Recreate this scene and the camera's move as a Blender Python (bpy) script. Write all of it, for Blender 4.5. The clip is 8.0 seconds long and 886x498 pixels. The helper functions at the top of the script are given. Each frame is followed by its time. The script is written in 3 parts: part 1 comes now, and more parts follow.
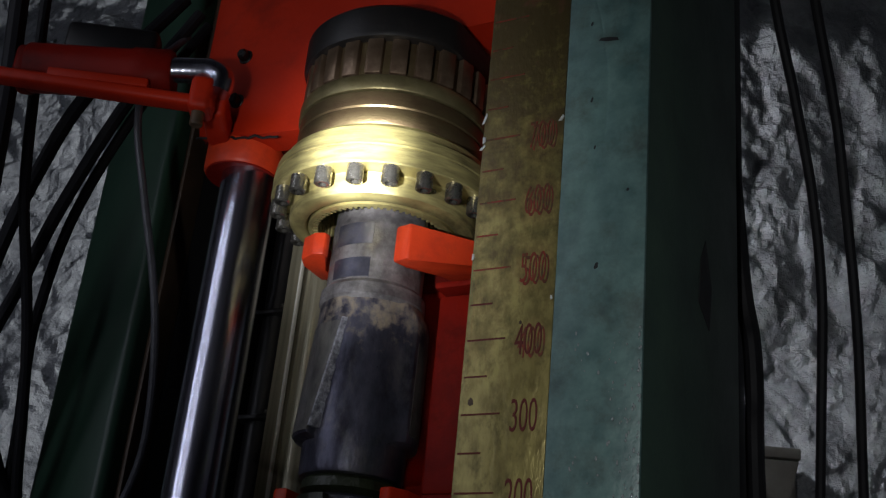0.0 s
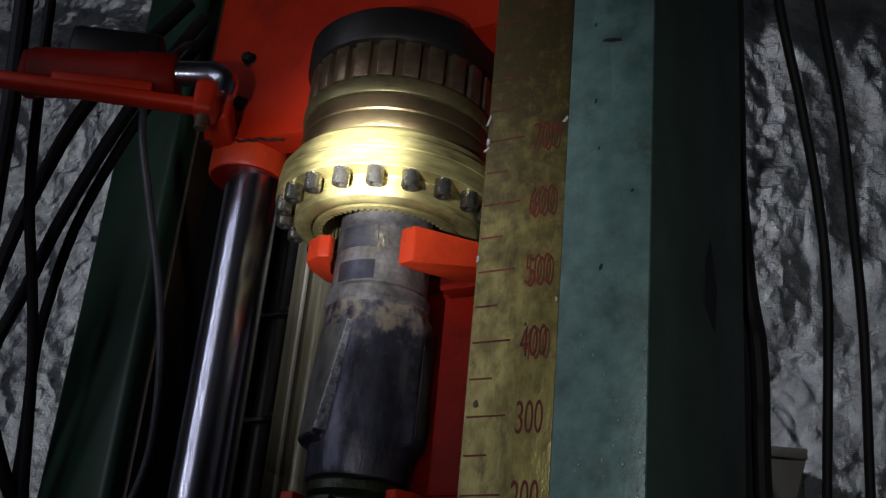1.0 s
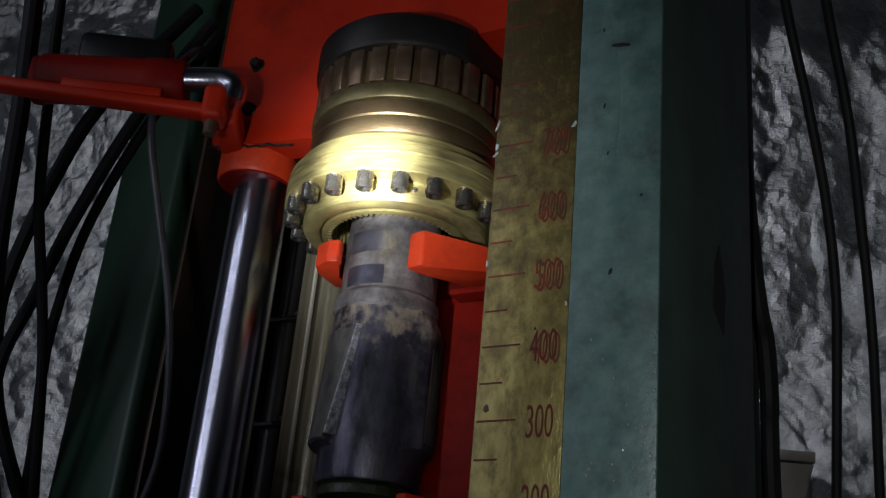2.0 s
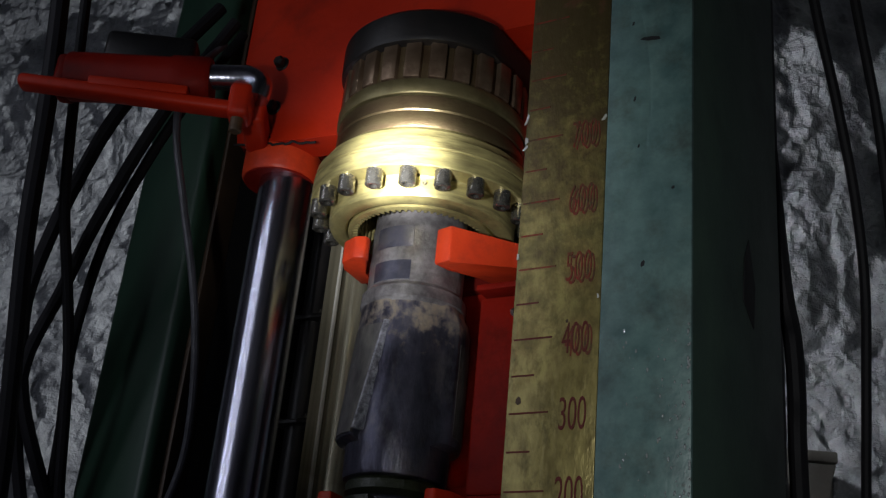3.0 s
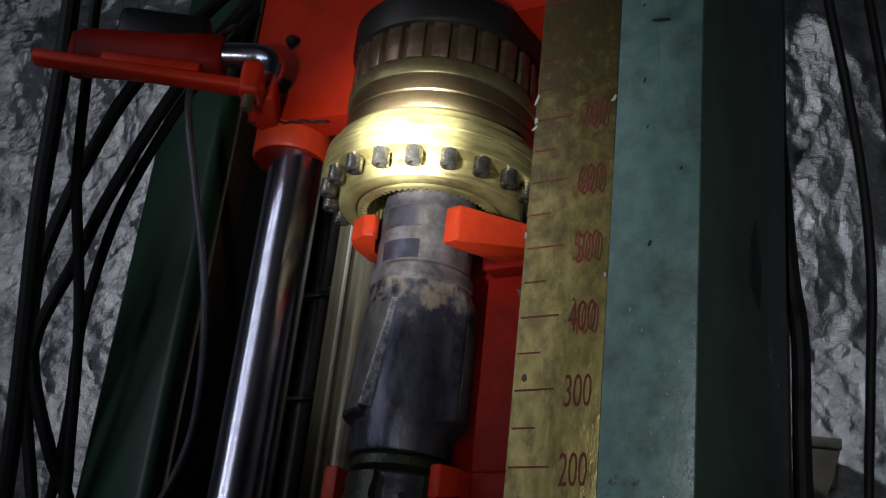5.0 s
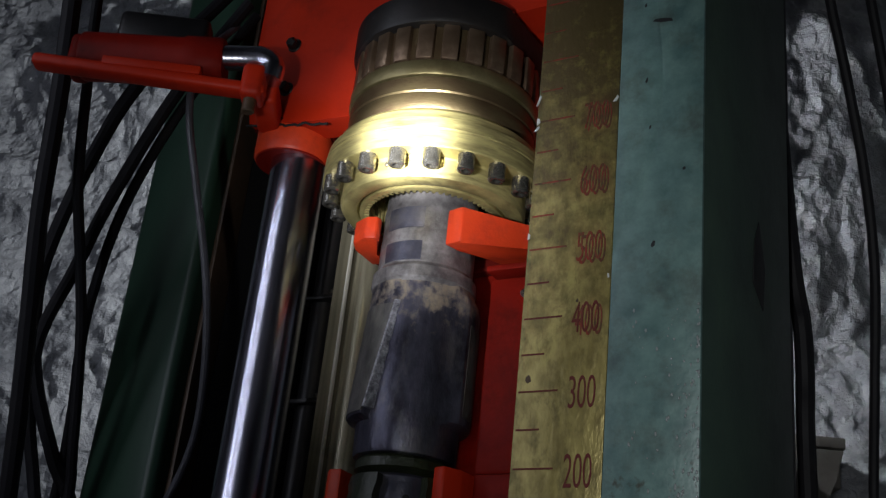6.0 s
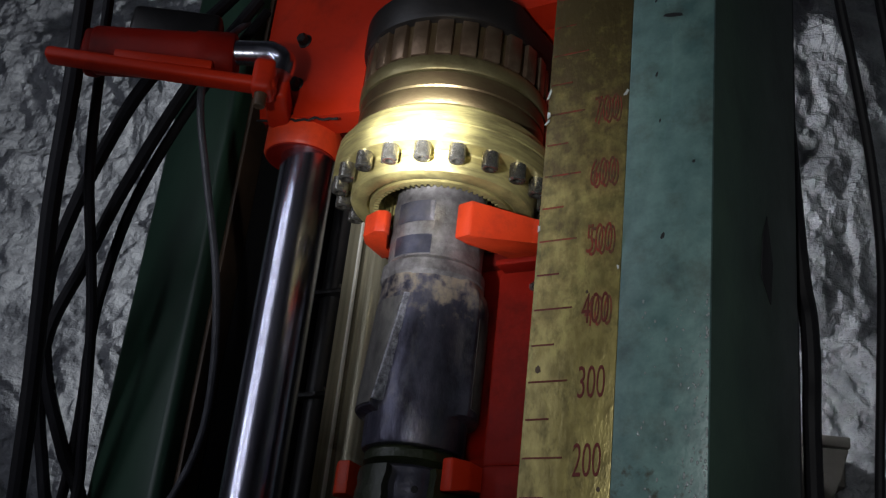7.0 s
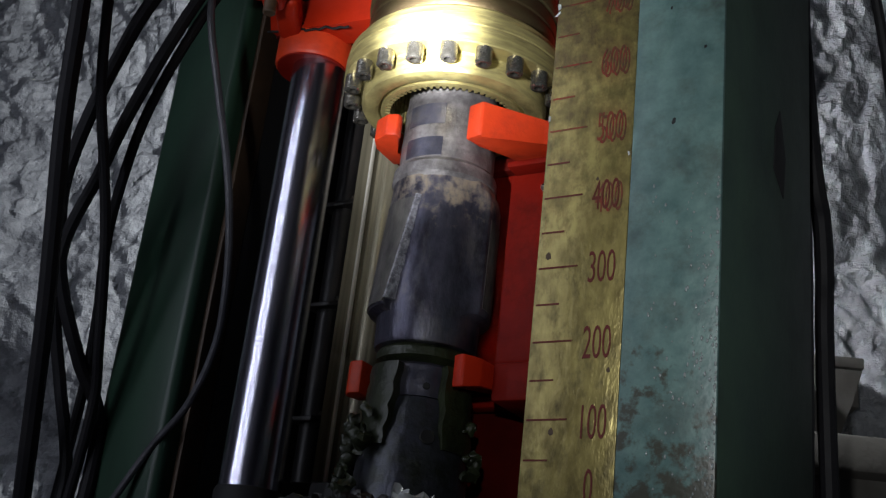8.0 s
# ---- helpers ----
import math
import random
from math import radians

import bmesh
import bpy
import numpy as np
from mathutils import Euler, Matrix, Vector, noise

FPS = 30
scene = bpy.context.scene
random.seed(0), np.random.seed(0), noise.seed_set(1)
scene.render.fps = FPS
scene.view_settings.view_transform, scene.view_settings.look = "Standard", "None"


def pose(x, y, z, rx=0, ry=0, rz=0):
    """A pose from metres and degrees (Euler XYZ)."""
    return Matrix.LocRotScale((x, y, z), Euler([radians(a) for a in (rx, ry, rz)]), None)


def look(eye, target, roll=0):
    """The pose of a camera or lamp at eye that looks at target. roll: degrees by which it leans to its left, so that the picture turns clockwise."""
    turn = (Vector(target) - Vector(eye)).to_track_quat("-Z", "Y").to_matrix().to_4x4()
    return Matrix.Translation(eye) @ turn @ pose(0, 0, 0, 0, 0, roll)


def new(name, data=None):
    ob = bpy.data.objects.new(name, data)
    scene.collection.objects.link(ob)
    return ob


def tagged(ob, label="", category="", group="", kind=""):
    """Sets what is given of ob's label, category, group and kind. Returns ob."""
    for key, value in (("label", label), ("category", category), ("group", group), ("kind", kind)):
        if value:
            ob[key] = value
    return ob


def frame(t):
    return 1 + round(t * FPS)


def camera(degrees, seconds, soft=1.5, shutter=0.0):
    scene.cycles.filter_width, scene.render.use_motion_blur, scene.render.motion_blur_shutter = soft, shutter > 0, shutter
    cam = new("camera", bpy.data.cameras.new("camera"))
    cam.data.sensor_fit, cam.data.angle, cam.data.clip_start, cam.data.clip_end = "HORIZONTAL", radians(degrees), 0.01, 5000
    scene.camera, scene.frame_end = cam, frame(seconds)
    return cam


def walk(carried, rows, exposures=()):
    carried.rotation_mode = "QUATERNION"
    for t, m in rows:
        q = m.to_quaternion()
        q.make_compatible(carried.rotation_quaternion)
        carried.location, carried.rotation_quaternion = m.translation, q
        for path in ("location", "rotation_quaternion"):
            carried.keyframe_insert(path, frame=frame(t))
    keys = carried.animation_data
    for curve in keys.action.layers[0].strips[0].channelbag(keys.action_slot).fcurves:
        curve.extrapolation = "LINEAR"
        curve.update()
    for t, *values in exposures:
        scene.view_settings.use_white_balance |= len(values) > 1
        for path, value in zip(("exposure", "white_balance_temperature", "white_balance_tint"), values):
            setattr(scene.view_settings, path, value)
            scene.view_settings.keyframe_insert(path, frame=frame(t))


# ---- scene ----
cam = camera(42.0, 8.0, 1.3)
PATH = [
    (0, (0.615, -1.268, 0.899), (-0.292, 0.322, 1.705), 5.8),
    (0.5, (0.613, -1.266, 0.9), (-0.298, 0.32, 1.707), 5.9),
    (1, (0.616, -1.268, 0.901), (-0.299, 0.317, 1.707), 5.6),
    (1.5, (0.622, -1.271, 0.903), (-0.295, 0.313, 1.71), 5.5),
    (3, (0.586, -1.282, 0.88), (-0.349, 0.284, 1.701), 5.7),
    (3.5, (0.586, -1.281, 0.866), (-0.351, 0.287, 1.681), 5.6),
    (4, (0.587, -1.284, 0.857), (-0.349, 0.289, 1.662), 6.6),
    (4.5, (0.59, -1.287, 0.863), (-0.358, 0.283, 1.66), 6.8),
    (6, (0.586, -1.286, 0.865), (-0.365, 0.281, 1.666), 6.3),
    (6.5, (0.581, -1.297, 0.857), (-0.371, 0.269, 1.659), 7.1),
    (7, (0.581, -1.294, 0.844), (-0.374, 0.268, 1.65), 6.7),
    (7.5, (0.582, -1.268, 0.806), (-0.383, 0.308, 1.571), 5.8),
    (8, (0.578, -1.256, 0.762), (-0.408, 0.321, 1.496), 6.7),
]
walk(cam, [(t, look(eye, target, roll)) for t, eye, target, roll in PATH],
     [(0.0, 0.0), (4.0, 0.02), (4.5, 0.2), (6.0, 0.36), (7.0, 0.45), (7.5, 0.6), (8.0, 0.82)])

# ---- light ----
world = bpy.data.worlds.new("world")
scene.world = world
world.use_nodes = True
world.node_tree.nodes["Background"].inputs["Color"].default_value = (0.55, 0.62, 0.75, 1)
world.node_tree.nodes["Background"].inputs["Strength"].default_value = 0.06


def lamp(name, kind, m, energy, color, size, angle=60, blend=0.5):
    data = bpy.data.lights.new(name, kind)
    data.energy, data.color = energy, color
    if kind == "SPOT":
        data.shadow_soft_size, data.spot_size, data.spot_blend = size, radians(angle), blend
    elif kind == "AREA":
        data.shape, data.size, data.size_y = "RECTANGLE", *size
    else:
        data.shadow_soft_size = size
    ob = new(name, data)
    ob.matrix_world = m
    return ob


# the miner's cap lamp beside the camera: a hot core in a weaker beam
CAP = (0.02, -1.24, 1.05)
lamp("cap_lamp_core", "SPOT", look(CAP, (-0.33, 0.07, 1.77)), 1300, (0.96, 0.98, 0.97), 0.02, 7.8, 1.0)
lamp("cap_lamp_beam", "SPOT", look(CAP, (-0.40, 0.17, 1.77)), 92, (0.96, 0.98, 1.0), 0.02, 21, 1.0)
lamp("cap_lamp_halo", "SPOT", look(CAP, (-0.37, 0.2, 1.84)), 24, (0.95, 0.98, 1.0), 0.02, 42, 1.0)
# fill spot added near the camera to brighten the near column
lamp("column_fill_spot", "SPOT", look((0.5, -1.25, 1.02), (0.24, 0.0, 1.40)), 20, (0.95, 0.98, 1.0), 0.02, 54, 1.0)
# two upright strips added unseen beside the hoses, for chrome stripes and left rock
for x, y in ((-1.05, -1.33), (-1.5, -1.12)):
    lamp("chrome_stripe_fill", "AREA", look((x, y, 1.85), (-0.75, 0.4, 1.85)), 2.3, (0.8, 0.85, 1.0), (0.04, 1.7))
# a work bulb of the drift behind the machine
lamp("work_lamp_back", "POINT", pose(-0.66, 1.0, 2.25), 32, (0.92, 0.96, 1.0), 0.05)


# ---- materials ----
def mat(name, base, rough=0.5, metal=0.0, second=None, scale=9.0, amount=0.5, dirt=(0.02, 0.018, 0.015), dirt_amount=0.25,
        dirt_scale=4.0, bump=0.15, bump_scale=90.0, stretch=(1, 1, 1), rough_var=0.15, gloss=0.5, relief=0.004):
    m = bpy.data.materials.new(name)
    m.use_nodes = True
    n, l = m.node_tree.nodes, m.node_tree.links
    p = n["Principled BSDF"]
    co = n.new("ShaderNodeTexCoord")
    mp = n.new("ShaderNodeMapping")
    mp.inputs["Scale"].default_value = stretch
    l.new(co.outputs["Object"], mp.inputs["Vector"])

    def tex(sc, detail, rg=0.6):
        t = n.new("ShaderNodeTexNoise")
        t.inputs["Scale"].default_value, t.inputs["Detail"].default_value, t.inputs["Roughness"].default_value = sc, detail, rg
        l.new(mp.outputs["Vector"], t.inputs["Vector"])
        return t.outputs["Fac"]

    def ramp(fac, a, b):
        r = n.new("ShaderNodeMapRange")
        r.inputs["From Min"].default_value, r.inputs["From Max"].default_value = a, b
        l.new(fac, r.inputs["Value"])
        return r.outputs["Result"]

    def mix(fac, a, b, gain=1.0):
        x = n.new("ShaderNodeMix")
        x.data_type = "RGBA"
        mul = n.new("ShaderNodeMath")
        mul.operation, mul.inputs[1].default_value = "MULTIPLY", gain
        l.new(fac, mul.inputs[0])
        l.new(mul.outputs[0], x.inputs["Factor"])
        for value, sock in ((a, x.inputs["A"]), (b, x.inputs["B"])):
            if isinstance(value, tuple):
                sock.default_value = (*value, 1)
            else:
                l.new(value, sock)
        return x.outputs["Result"]

    second = second or tuple(c * 0.55 for c in base)
    f1, f2, f3 = tex(scale, 6), tex(dirt_scale, 8, 0.7), tex(bump_scale, 3)
    col = mix(ramp(f1, 0.35, 0.65), base, second, amount)
    col = mix(ramp(f2, 0.5, 0.72), col, dirt, dirt_amount)
    l.new(col, p.inputs["Base Color"])
    r = n.new("ShaderNodeMapRange")
    r.inputs["To Min"].default_value, r.inputs["To Max"].default_value = max(0.03, rough - rough_var), min(1, rough + rough_var)
    l.new(f2, r.inputs["Value"])
    l.new(r.outputs["Result"], p.inputs["Roughness"])
    p.inputs["Metallic"].default_value = metal
    p.inputs["Specular IOR Level"].default_value = gloss
    b = n.new("ShaderNodeBump")
    b.inputs["Strength"].default_value, b.inputs["Distance"].default_value = bump, relief
    add = n.new("ShaderNodeMath")
    add.operation = "ADD"
    l.new(f3, add.inputs[0])
    l.new(f1, add.inputs[1])
    l.new(add.outputs[0], b.inputs["Height"])
    l.new(b.outputs["Normal"], p.inputs["Normal"])
    return m


M_RED = mat("red_paint", (0.5, 0.024, 0.005), 0.5, 0, (0.36, 0.015, 0.004), 6, 0.7, (0.05, 0.006, 0.004), 0.5, 7, 0.14, 60, gloss=0.22)
M_ORANGE = mat("fresh_red_paint", (0.6, 0.05, 0.012), 0.44, 0, (0.46, 0.028, 0.008), 12, 0.6, (0.16, 0.015, 0.01), 0.45, 22, 0.16, 80, gloss=0.3)
M_TEAL = mat("teal_paint", (0.124, 0.212, 0.194), 0.42, 0, (0.06, 0.12, 0.116), 34, 0.9, (0.035, 0.038, 0.03), 0.7, 13, 0.14, 110)
M_GREEN = mat("dark_green_paint", (0.042, 0.08, 0.054), 0.5, 0, (0.028, 0.056, 0.042), 9, 0.8, (0.018, 0.02, 0.016), 0.4, 5, 0.14, 70)
M_GREEN_LEFT = mat("green_paint", (0.03, 0.078, 0.046), 0.42, 0, (0.014, 0.036, 0.024), 5, 0.8, (0.012, 0.012, 0.01), 0.35, 3, 0.12, 50, (1, 1, 0.25))
M_RULER = mat("brass_plate", (0.4, 0.33, 0.115), 0.36, 0.5, (0.19, 0.15, 0.052), 30, 0.9, (0.03, 0.022, 0.011), 0.75, 26, 0.3, 70, (1.6, 1, 0.8), 0.2)
M_INK = mat("red_ink", (0.1, 0.007, 0.006), 0.7, 0, (0.11, 0.009, 0.007), 50, 0.8, (0.14, 0.07, 0.03), 0.4, 60, 0.0)
M_INK_WORN = mat("worn_red_ink", (0.3, 0.02, 0.012), 0.7, 0, (0.12, 0.05, 0.02), 80, 0.9, (0.1, 0.07, 0.026), 0.8, 60, 0.0)
M_INK_FAINT = mat("faint_red_ink", (0.27, 0.025, 0.014), 0.7, 0, (0.07, 0.045, 0.02), 70, 1.0, (0.05, 0.035, 0.016), 1.0, 45, 0.0)
M_BRASS = mat("brass", (0.55, 0.475, 0.2), 0.42, 0.6, (0.26, 0.22, 0.095), 14, 0.9, (0.06, 0.045, 0.02), 0.8, 8, 0.12, 150, (1, 1, 7), 0.12)
M_BRONZE = mat("tarnished_bronze", (0.12, 0.08, 0.044), 0.42, 0.8, (0.16, 0.125, 0.062), 12, 0.8, (0.05, 0.018, 0.012), 0.8, 9, 0.15, 120, (1, 1, 2.5))
M_BLACK = mat("black_steel", (0.01, 0.0095, 0.01), 0.42, 0.3, (0.02, 0.018, 0.018), 9, 0.6, (0.04, 0.025, 0.018), 0.25, 12, 0.15, 90)
# near-black: unlit gaps and holes put into colour; also chips and scuffs
M_VOID = mat("shade_and_mark_black", (0.008, 0.008, 0.009), 0.7, 0, (0.012, 0.012, 0.013), 6, 0.6, (0.02, 0.015, 0.012), 0.2, 6, 0.1, 60)
M_LOBE = mat("worn_spline_bronze", (0.27, 0.19, 0.13), 0.33, 0.8, (0.15, 0.1, 0.065), 18, 0.9, (0.06, 0.03, 0.02), 0.7, 12, 0.15, 120)
# darker copy of brass: weaker light high on the chuck, in the colour
M_BRASS_SHADED = mat("shaded_brass", (0.28, 0.24, 0.125), 0.4, 0.8, (0.17, 0.135, 0.06), 14, 0.85, (0.05, 0.038, 0.02), 0.7, 8, 0.12, 150)
M_BOLT = mat("bolt_steel", (0.32, 0.305, 0.28), 0.27, 0.9, (0.13, 0.12, 0.1), 40, 0.8, (0.04, 0.032, 0.025), 0.6, 30, 0.1, 150)
M_CHROME = mat("chrome", (0.76, 0.76, 0.88), 0.22, 1.0, (0.44, 0.44, 0.56), 60, 0.7, (0.3, 0.28, 0.36), 0.4, 45, 0.1, 200, (1, 1, 0.002), 0.1)
M_RAIL = mat("machined_steel", (0.48, 0.44, 0.32), 0.32, 0.5, (0.2, 0.18, 0.125), 60, 0.9, (0.08, 0.07, 0.045), 0.5, 12, 0.05, 120, (1, 1, 0.02), 0.1)
M_PALE_EDGE = mat("pale_rail_edge", (0.86, 0.84, 0.78), 0.35, 0.15, (0.6, 0.58, 0.5), 60, 0.7, (0.3, 0.28, 0.22), 0.3, 12, 0.04, 120, (1, 1, 0.05), 0.08)
M_EDGE_HIGHLIGHT = mat("rubbed_highlight_steel", (0.5, 0.5, 0.56), 0.28, 0.3, (0.15, 0.15, 0.18), 95, 1.0, (0.04, 0.04, 0.05), 0.9, 60, 0.4, 140)
M_ROD = mat("worn_drill_steel", (0.105, 0.103, 0.145), 0.36, 0.65, (0.022, 0.02, 0.032), 22, 1.0, (0.17, 0.16, 0.155), 0.6, 28, 0.4, 60, (1, 1, 0.45), 0.2)
M_NECK = mat("muddy_drill_steel", (0.31, 0.295, 0.3), 0.38, 0.5, (0.1, 0.09, 0.095), 26, 0.95, (0.05, 0.043, 0.04), 0.85, 19, 0.5, 70)
M_PATCH = mat("dark_flat_steel", (0.12, 0.12, 0.165), 0.34, 0.6, (0.05, 0.05, 0.07), 24, 0.85, (0.17, 0.155, 0.14), 0.5, 22, 0.2, 90)
M_GREASE = mat("olive_grease", (0.028, 0.036, 0.014), 0.42, 0.0, (0.007, 0.009, 0.005), 22, 0.8, (0.028, 0.032, 0.016), 0.4, 26, 0.8, 40)
M_RUBBER = mat("black_rubber", (0.01, 0.0097, 0.012), 0.62, 0, (0.016, 0.015, 0.018), 12, 0.6, (0.035, 0.032, 0.03), 0.35, 9, 0.15, 120, gloss=0.25)
M_ROCK = mat("grey_rock", (0.37, 0.38, 0.4), 0.5, 0, (0.16, 0.166, 0.182), 9, 0.85, (0.065, 0.068, 0.082), 0.6, 6.0, 0.7, 55, relief=0.014)
M_BROWN = mat("rusty_brown_steel", (0.1, 0.062, 0.036), 0.5, 0.2, (0.045, 0.03, 0.02), 10, 0.7, (0.02, 0.02, 0.015), 0.4, 6, 0.2, 60)
M_WET = mat("wet_black_rock", (0.014, 0.014, 0.013), 0.4, 0.0, (0.03, 0.03, 0.028), 30, 0.7, (0.008, 0.008, 0.007), 0.5, 20, 0.3, 80)
# darker copies of the red: weak light and shadow put into the colour
M_RED_SHADE = mat("shaded_red_paint", (0.09, 0.005, 0.003), 0.42, 0, (0.05, 0.003, 0.003), 8, 0.7, (0.014, 0.003, 0.003), 0.5, 6, 0.2, 60, gloss=0.15)
M_RED_WORN_SHADE = mat("worn_shaded_red_paint", (0.22, 0.009, 0.004), 0.5, 0, (0.12, 0.006, 0.004), 8, 0.8, (0.02, 0.004, 0.003), 0.65, 7, 0.2, 60, gloss=0.1)
M_SHEATH = mat("grey_hose_sheath", (0.09, 0.09, 0.105), 0.35, 0, (0.05, 0.05, 0.055), 30, 0.7, (0.025, 0.025, 0.025), 0.5, 14, 0.2, 120)
M_SHOULDER = mat("oily_blue_steel", (0.075, 0.078, 0.105), 0.36, 0.5, (0.03, 0.034, 0.028), 26, 0.95, (0.018, 0.022, 0.01), 0.8, 22, 0.4, 60)
M_FLANK = mat("lit_muddy_steel", (0.17, 0.162, 0.15), 0.42, 0.4, (0.06, 0.057, 0.058), 34, 0.95, (0.04, 0.036, 0.035), 0.7, 16, 0.3, 70, (1, 1, 0.5))
M_DROP = mat("water_drop", (0.42, 0.46, 0.46), 0.05, 0.4, (0.34, 0.38, 0.38), 30, 0.4, (0.25, 0.25, 0.25), 0.2, 20, 0.0)
M_PLASTIC = mat("wet_clear_plastic", (0.74, 0.76, 0.76), 0.12, 0.05, (0.5, 0.52, 0.52), 30, 0.5, (0.2, 0.2, 0.19), 0.4, 20, 0.1)
M_CONC = mat("grey_concrete", (0.14, 0.132, 0.118), 0.8, 0, (0.07, 0.064, 0.056), 6, 0.7, (0.1, 0.09, 0.08), 0.4, 4, 0.4, 50)
M_MUD = mat("wet_mud", (0.1, 0.085, 0.07), 0.35, 0, (0.06, 0.05, 0.045), 5, 0.7, (0.03, 0.03, 0.03), 0.4, 3, 0.6, 25)


def muddy_shoulder(m, mud, level, reach, scale, metal=0.75, edge=0.07):
    """Ragged stains that grow denser above a height, or below it where reach is negative."""
    n, l = m.node_tree.nodes, m.node_tree.links
    p = n["Principled BSDF"]
    old = p.inputs["Base Color"].links[0].from_socket
    co, sep, tex, add, rng, mixer = (n.new(k) for k in ("ShaderNodeTexCoord", "ShaderNodeSeparateXYZ", "ShaderNodeTexNoise", "ShaderNodeMath", "ShaderNodeMapRange", "ShaderNodeMix"))
    l.new(co.outputs["Object"], sep.inputs[0])
    l.new(co.outputs["Object"], tex.inputs["Vector"])
    tex.inputs["Scale"].default_value, tex.inputs["Detail"].default_value, tex.inputs["Roughness"].default_value = scale, 5, 0.65
    grow = n.new("ShaderNodeMapRange")
    grow.inputs["From Min"].default_value, grow.inputs["From Max"].default_value = level - reach, level + reach
    grow.inputs["To Min"].default_value, grow.inputs["To Max"].default_value = -0.3, 0.3
    l.new(sep.outputs["Z"], grow.inputs["Value"])
    l.new(tex.outputs["Fac"], add.inputs[0])
    l.new(grow.outputs["Result"], add.inputs[1])
    rng.inputs["From Min"].default_value, rng.inputs["From Max"].default_value = 0.55 - edge, 0.55 + edge
    l.new(add.outputs[0], rng.inputs["Value"])
    mixer.data_type = "RGBA"
    l.new(rng.outputs["Result"], mixer.inputs["Factor"])
    l.new(old, mixer.inputs["A"])
    mixer.inputs["B"].default_value = (*mud, 1)
    l.new(mixer.outputs["Result"], p.inputs["Base Color"])
    flip = n.new("ShaderNodeMath")
    flip.operation, flip.use_clamp = "SUBTRACT", True
    flip.inputs[0].default_value = metal
    l.new(rng.outputs["Result"], flip.inputs[1])
    l.new(flip.outputs[0], p.inputs["Metallic"])


muddy_shoulder(M_TEAL, (0.045, 0.047, 0.034), 1.09, -0.3, 30, 0.0, 0.05)
# upper scale plate: rust blotches, with the lamp's falloff darkened in too
muddy_shoulder(M_RULER, (0.1, 0.074, 0.03), 1.56, 0.3, 50, 0.5, 0.2)
muddy_shoulder(M_RULER, (0.12, 0.04, 0.02), 2.0, 0.35, 30, 0.5, 0.08)
muddy_shoulder(M_ROD, (0.22, 0.18, 0.135), 1.53, 0.1, 40, 0.7, 0.1)

# ---- mesh helpers ----
def finish(name, bm, material, angle=35):
    me = bpy.data.meshes.new(name)
    bmesh.ops.recalc_face_normals(bm, faces=bm.faces)
    bm.to_mesh(me)
    bm.free()
    for p in me.polygons:
        p.use_smooth = True
    me.set_sharp_from_angle(angle=radians(angle))
    me.materials.append(material)
    return me


def part(name, bm, material, parent=None, label="", angle=35, m=None):
    ob = new(name, finish(name, bm, material, angle))
    ob.parent = parent
    if m is not None:
        ob.matrix_basis = m
    if label:
        ob["label"] = label
    return ob


def again(src, m):
    """Another part on the same mesh under the same thing."""
    ob = new(src.name.split(".")[0], src.data)
    ob.parent, ob.matrix_basis = src.parent, m
    if "label" in src:
        ob["label"] = src["label"]
    return ob


def thing(name, label, category, at=(0, 0, 0), group="", kind=""):
    ob = new(name)
    ob.location = at
    return tagged(ob, label, category, group, kind)


def box(x0, x1, y0, y1, z0, z1, bevel=0.004, seg=2, bm=None):
    own = bmesh.new()
    bmesh.ops.create_cube(own, size=1, matrix=Matrix.Translation(((x0 + x1) / 2, (y0 + y1) / 2, (z0 + z1) / 2)) @ Matrix.Diagonal((x1 - x0, y1 - y0, z1 - z0, 1)))
    if bevel:
        bmesh.ops.bevel(own, geom=own.edges[:], offset=bevel, segments=seg, affect="EDGES", profile=0.5)
    if bm is None:
        return own
    me = bpy.data.meshes.new("join")
    own.to_mesh(me)
    own.free()
    bm.from_mesh(me)
    bpy.data.meshes.remove(me)
    return bm


def lathe(profile, seg=64, shape=None, closed=False):
    """Turns (radius, height) pairs round z; shape(angle, z, r) may change the radius."""
    bm = bmesh.new()
    rings = []
    for r, z in profile:
        ring = []
        for i in range(seg):
            a = 2 * math.pi * i / seg
            q = shape(a, z, r) if shape else r
            ring.append(bm.verts.new((q * math.cos(a), q * math.sin(a), z)))
        rings.append(ring)
    pairs = list(zip(rings, rings[1:])) + ([(rings[-1], rings[0])] if closed else [])
    for a, b in pairs:
        for i in range(seg):
            bm.faces.new((a[i], a[(i + 1) % seg], b[(i + 1) % seg], b[i]))
    if not closed:
        bm.faces.new(rings[0])
        bm.faces.new(rings[-1])
    return bm


def prism(outline, z0, z1, bevel=0.003):
    """An outline in x and y, raised from z0 to z1."""
    bm = bmesh.new()
    low = [bm.verts.new((x, y, z0)) for x, y in outline]
    top = [bm.verts.new((x, y, z1)) for x, y in outline]
    bm.faces.new(low[::-1])
    bm.faces.new(top)
    k = len(outline)
    for i in range(k):
        bm.faces.new((low[i], low[(i + 1) % k], top[(i + 1) % k], top[i]))
    if bevel:
        bmesh.ops.bevel(bm, geom=bm.edges[:], offset=bevel, segments=2, affect="EDGES", profile=0.5)
    return bm


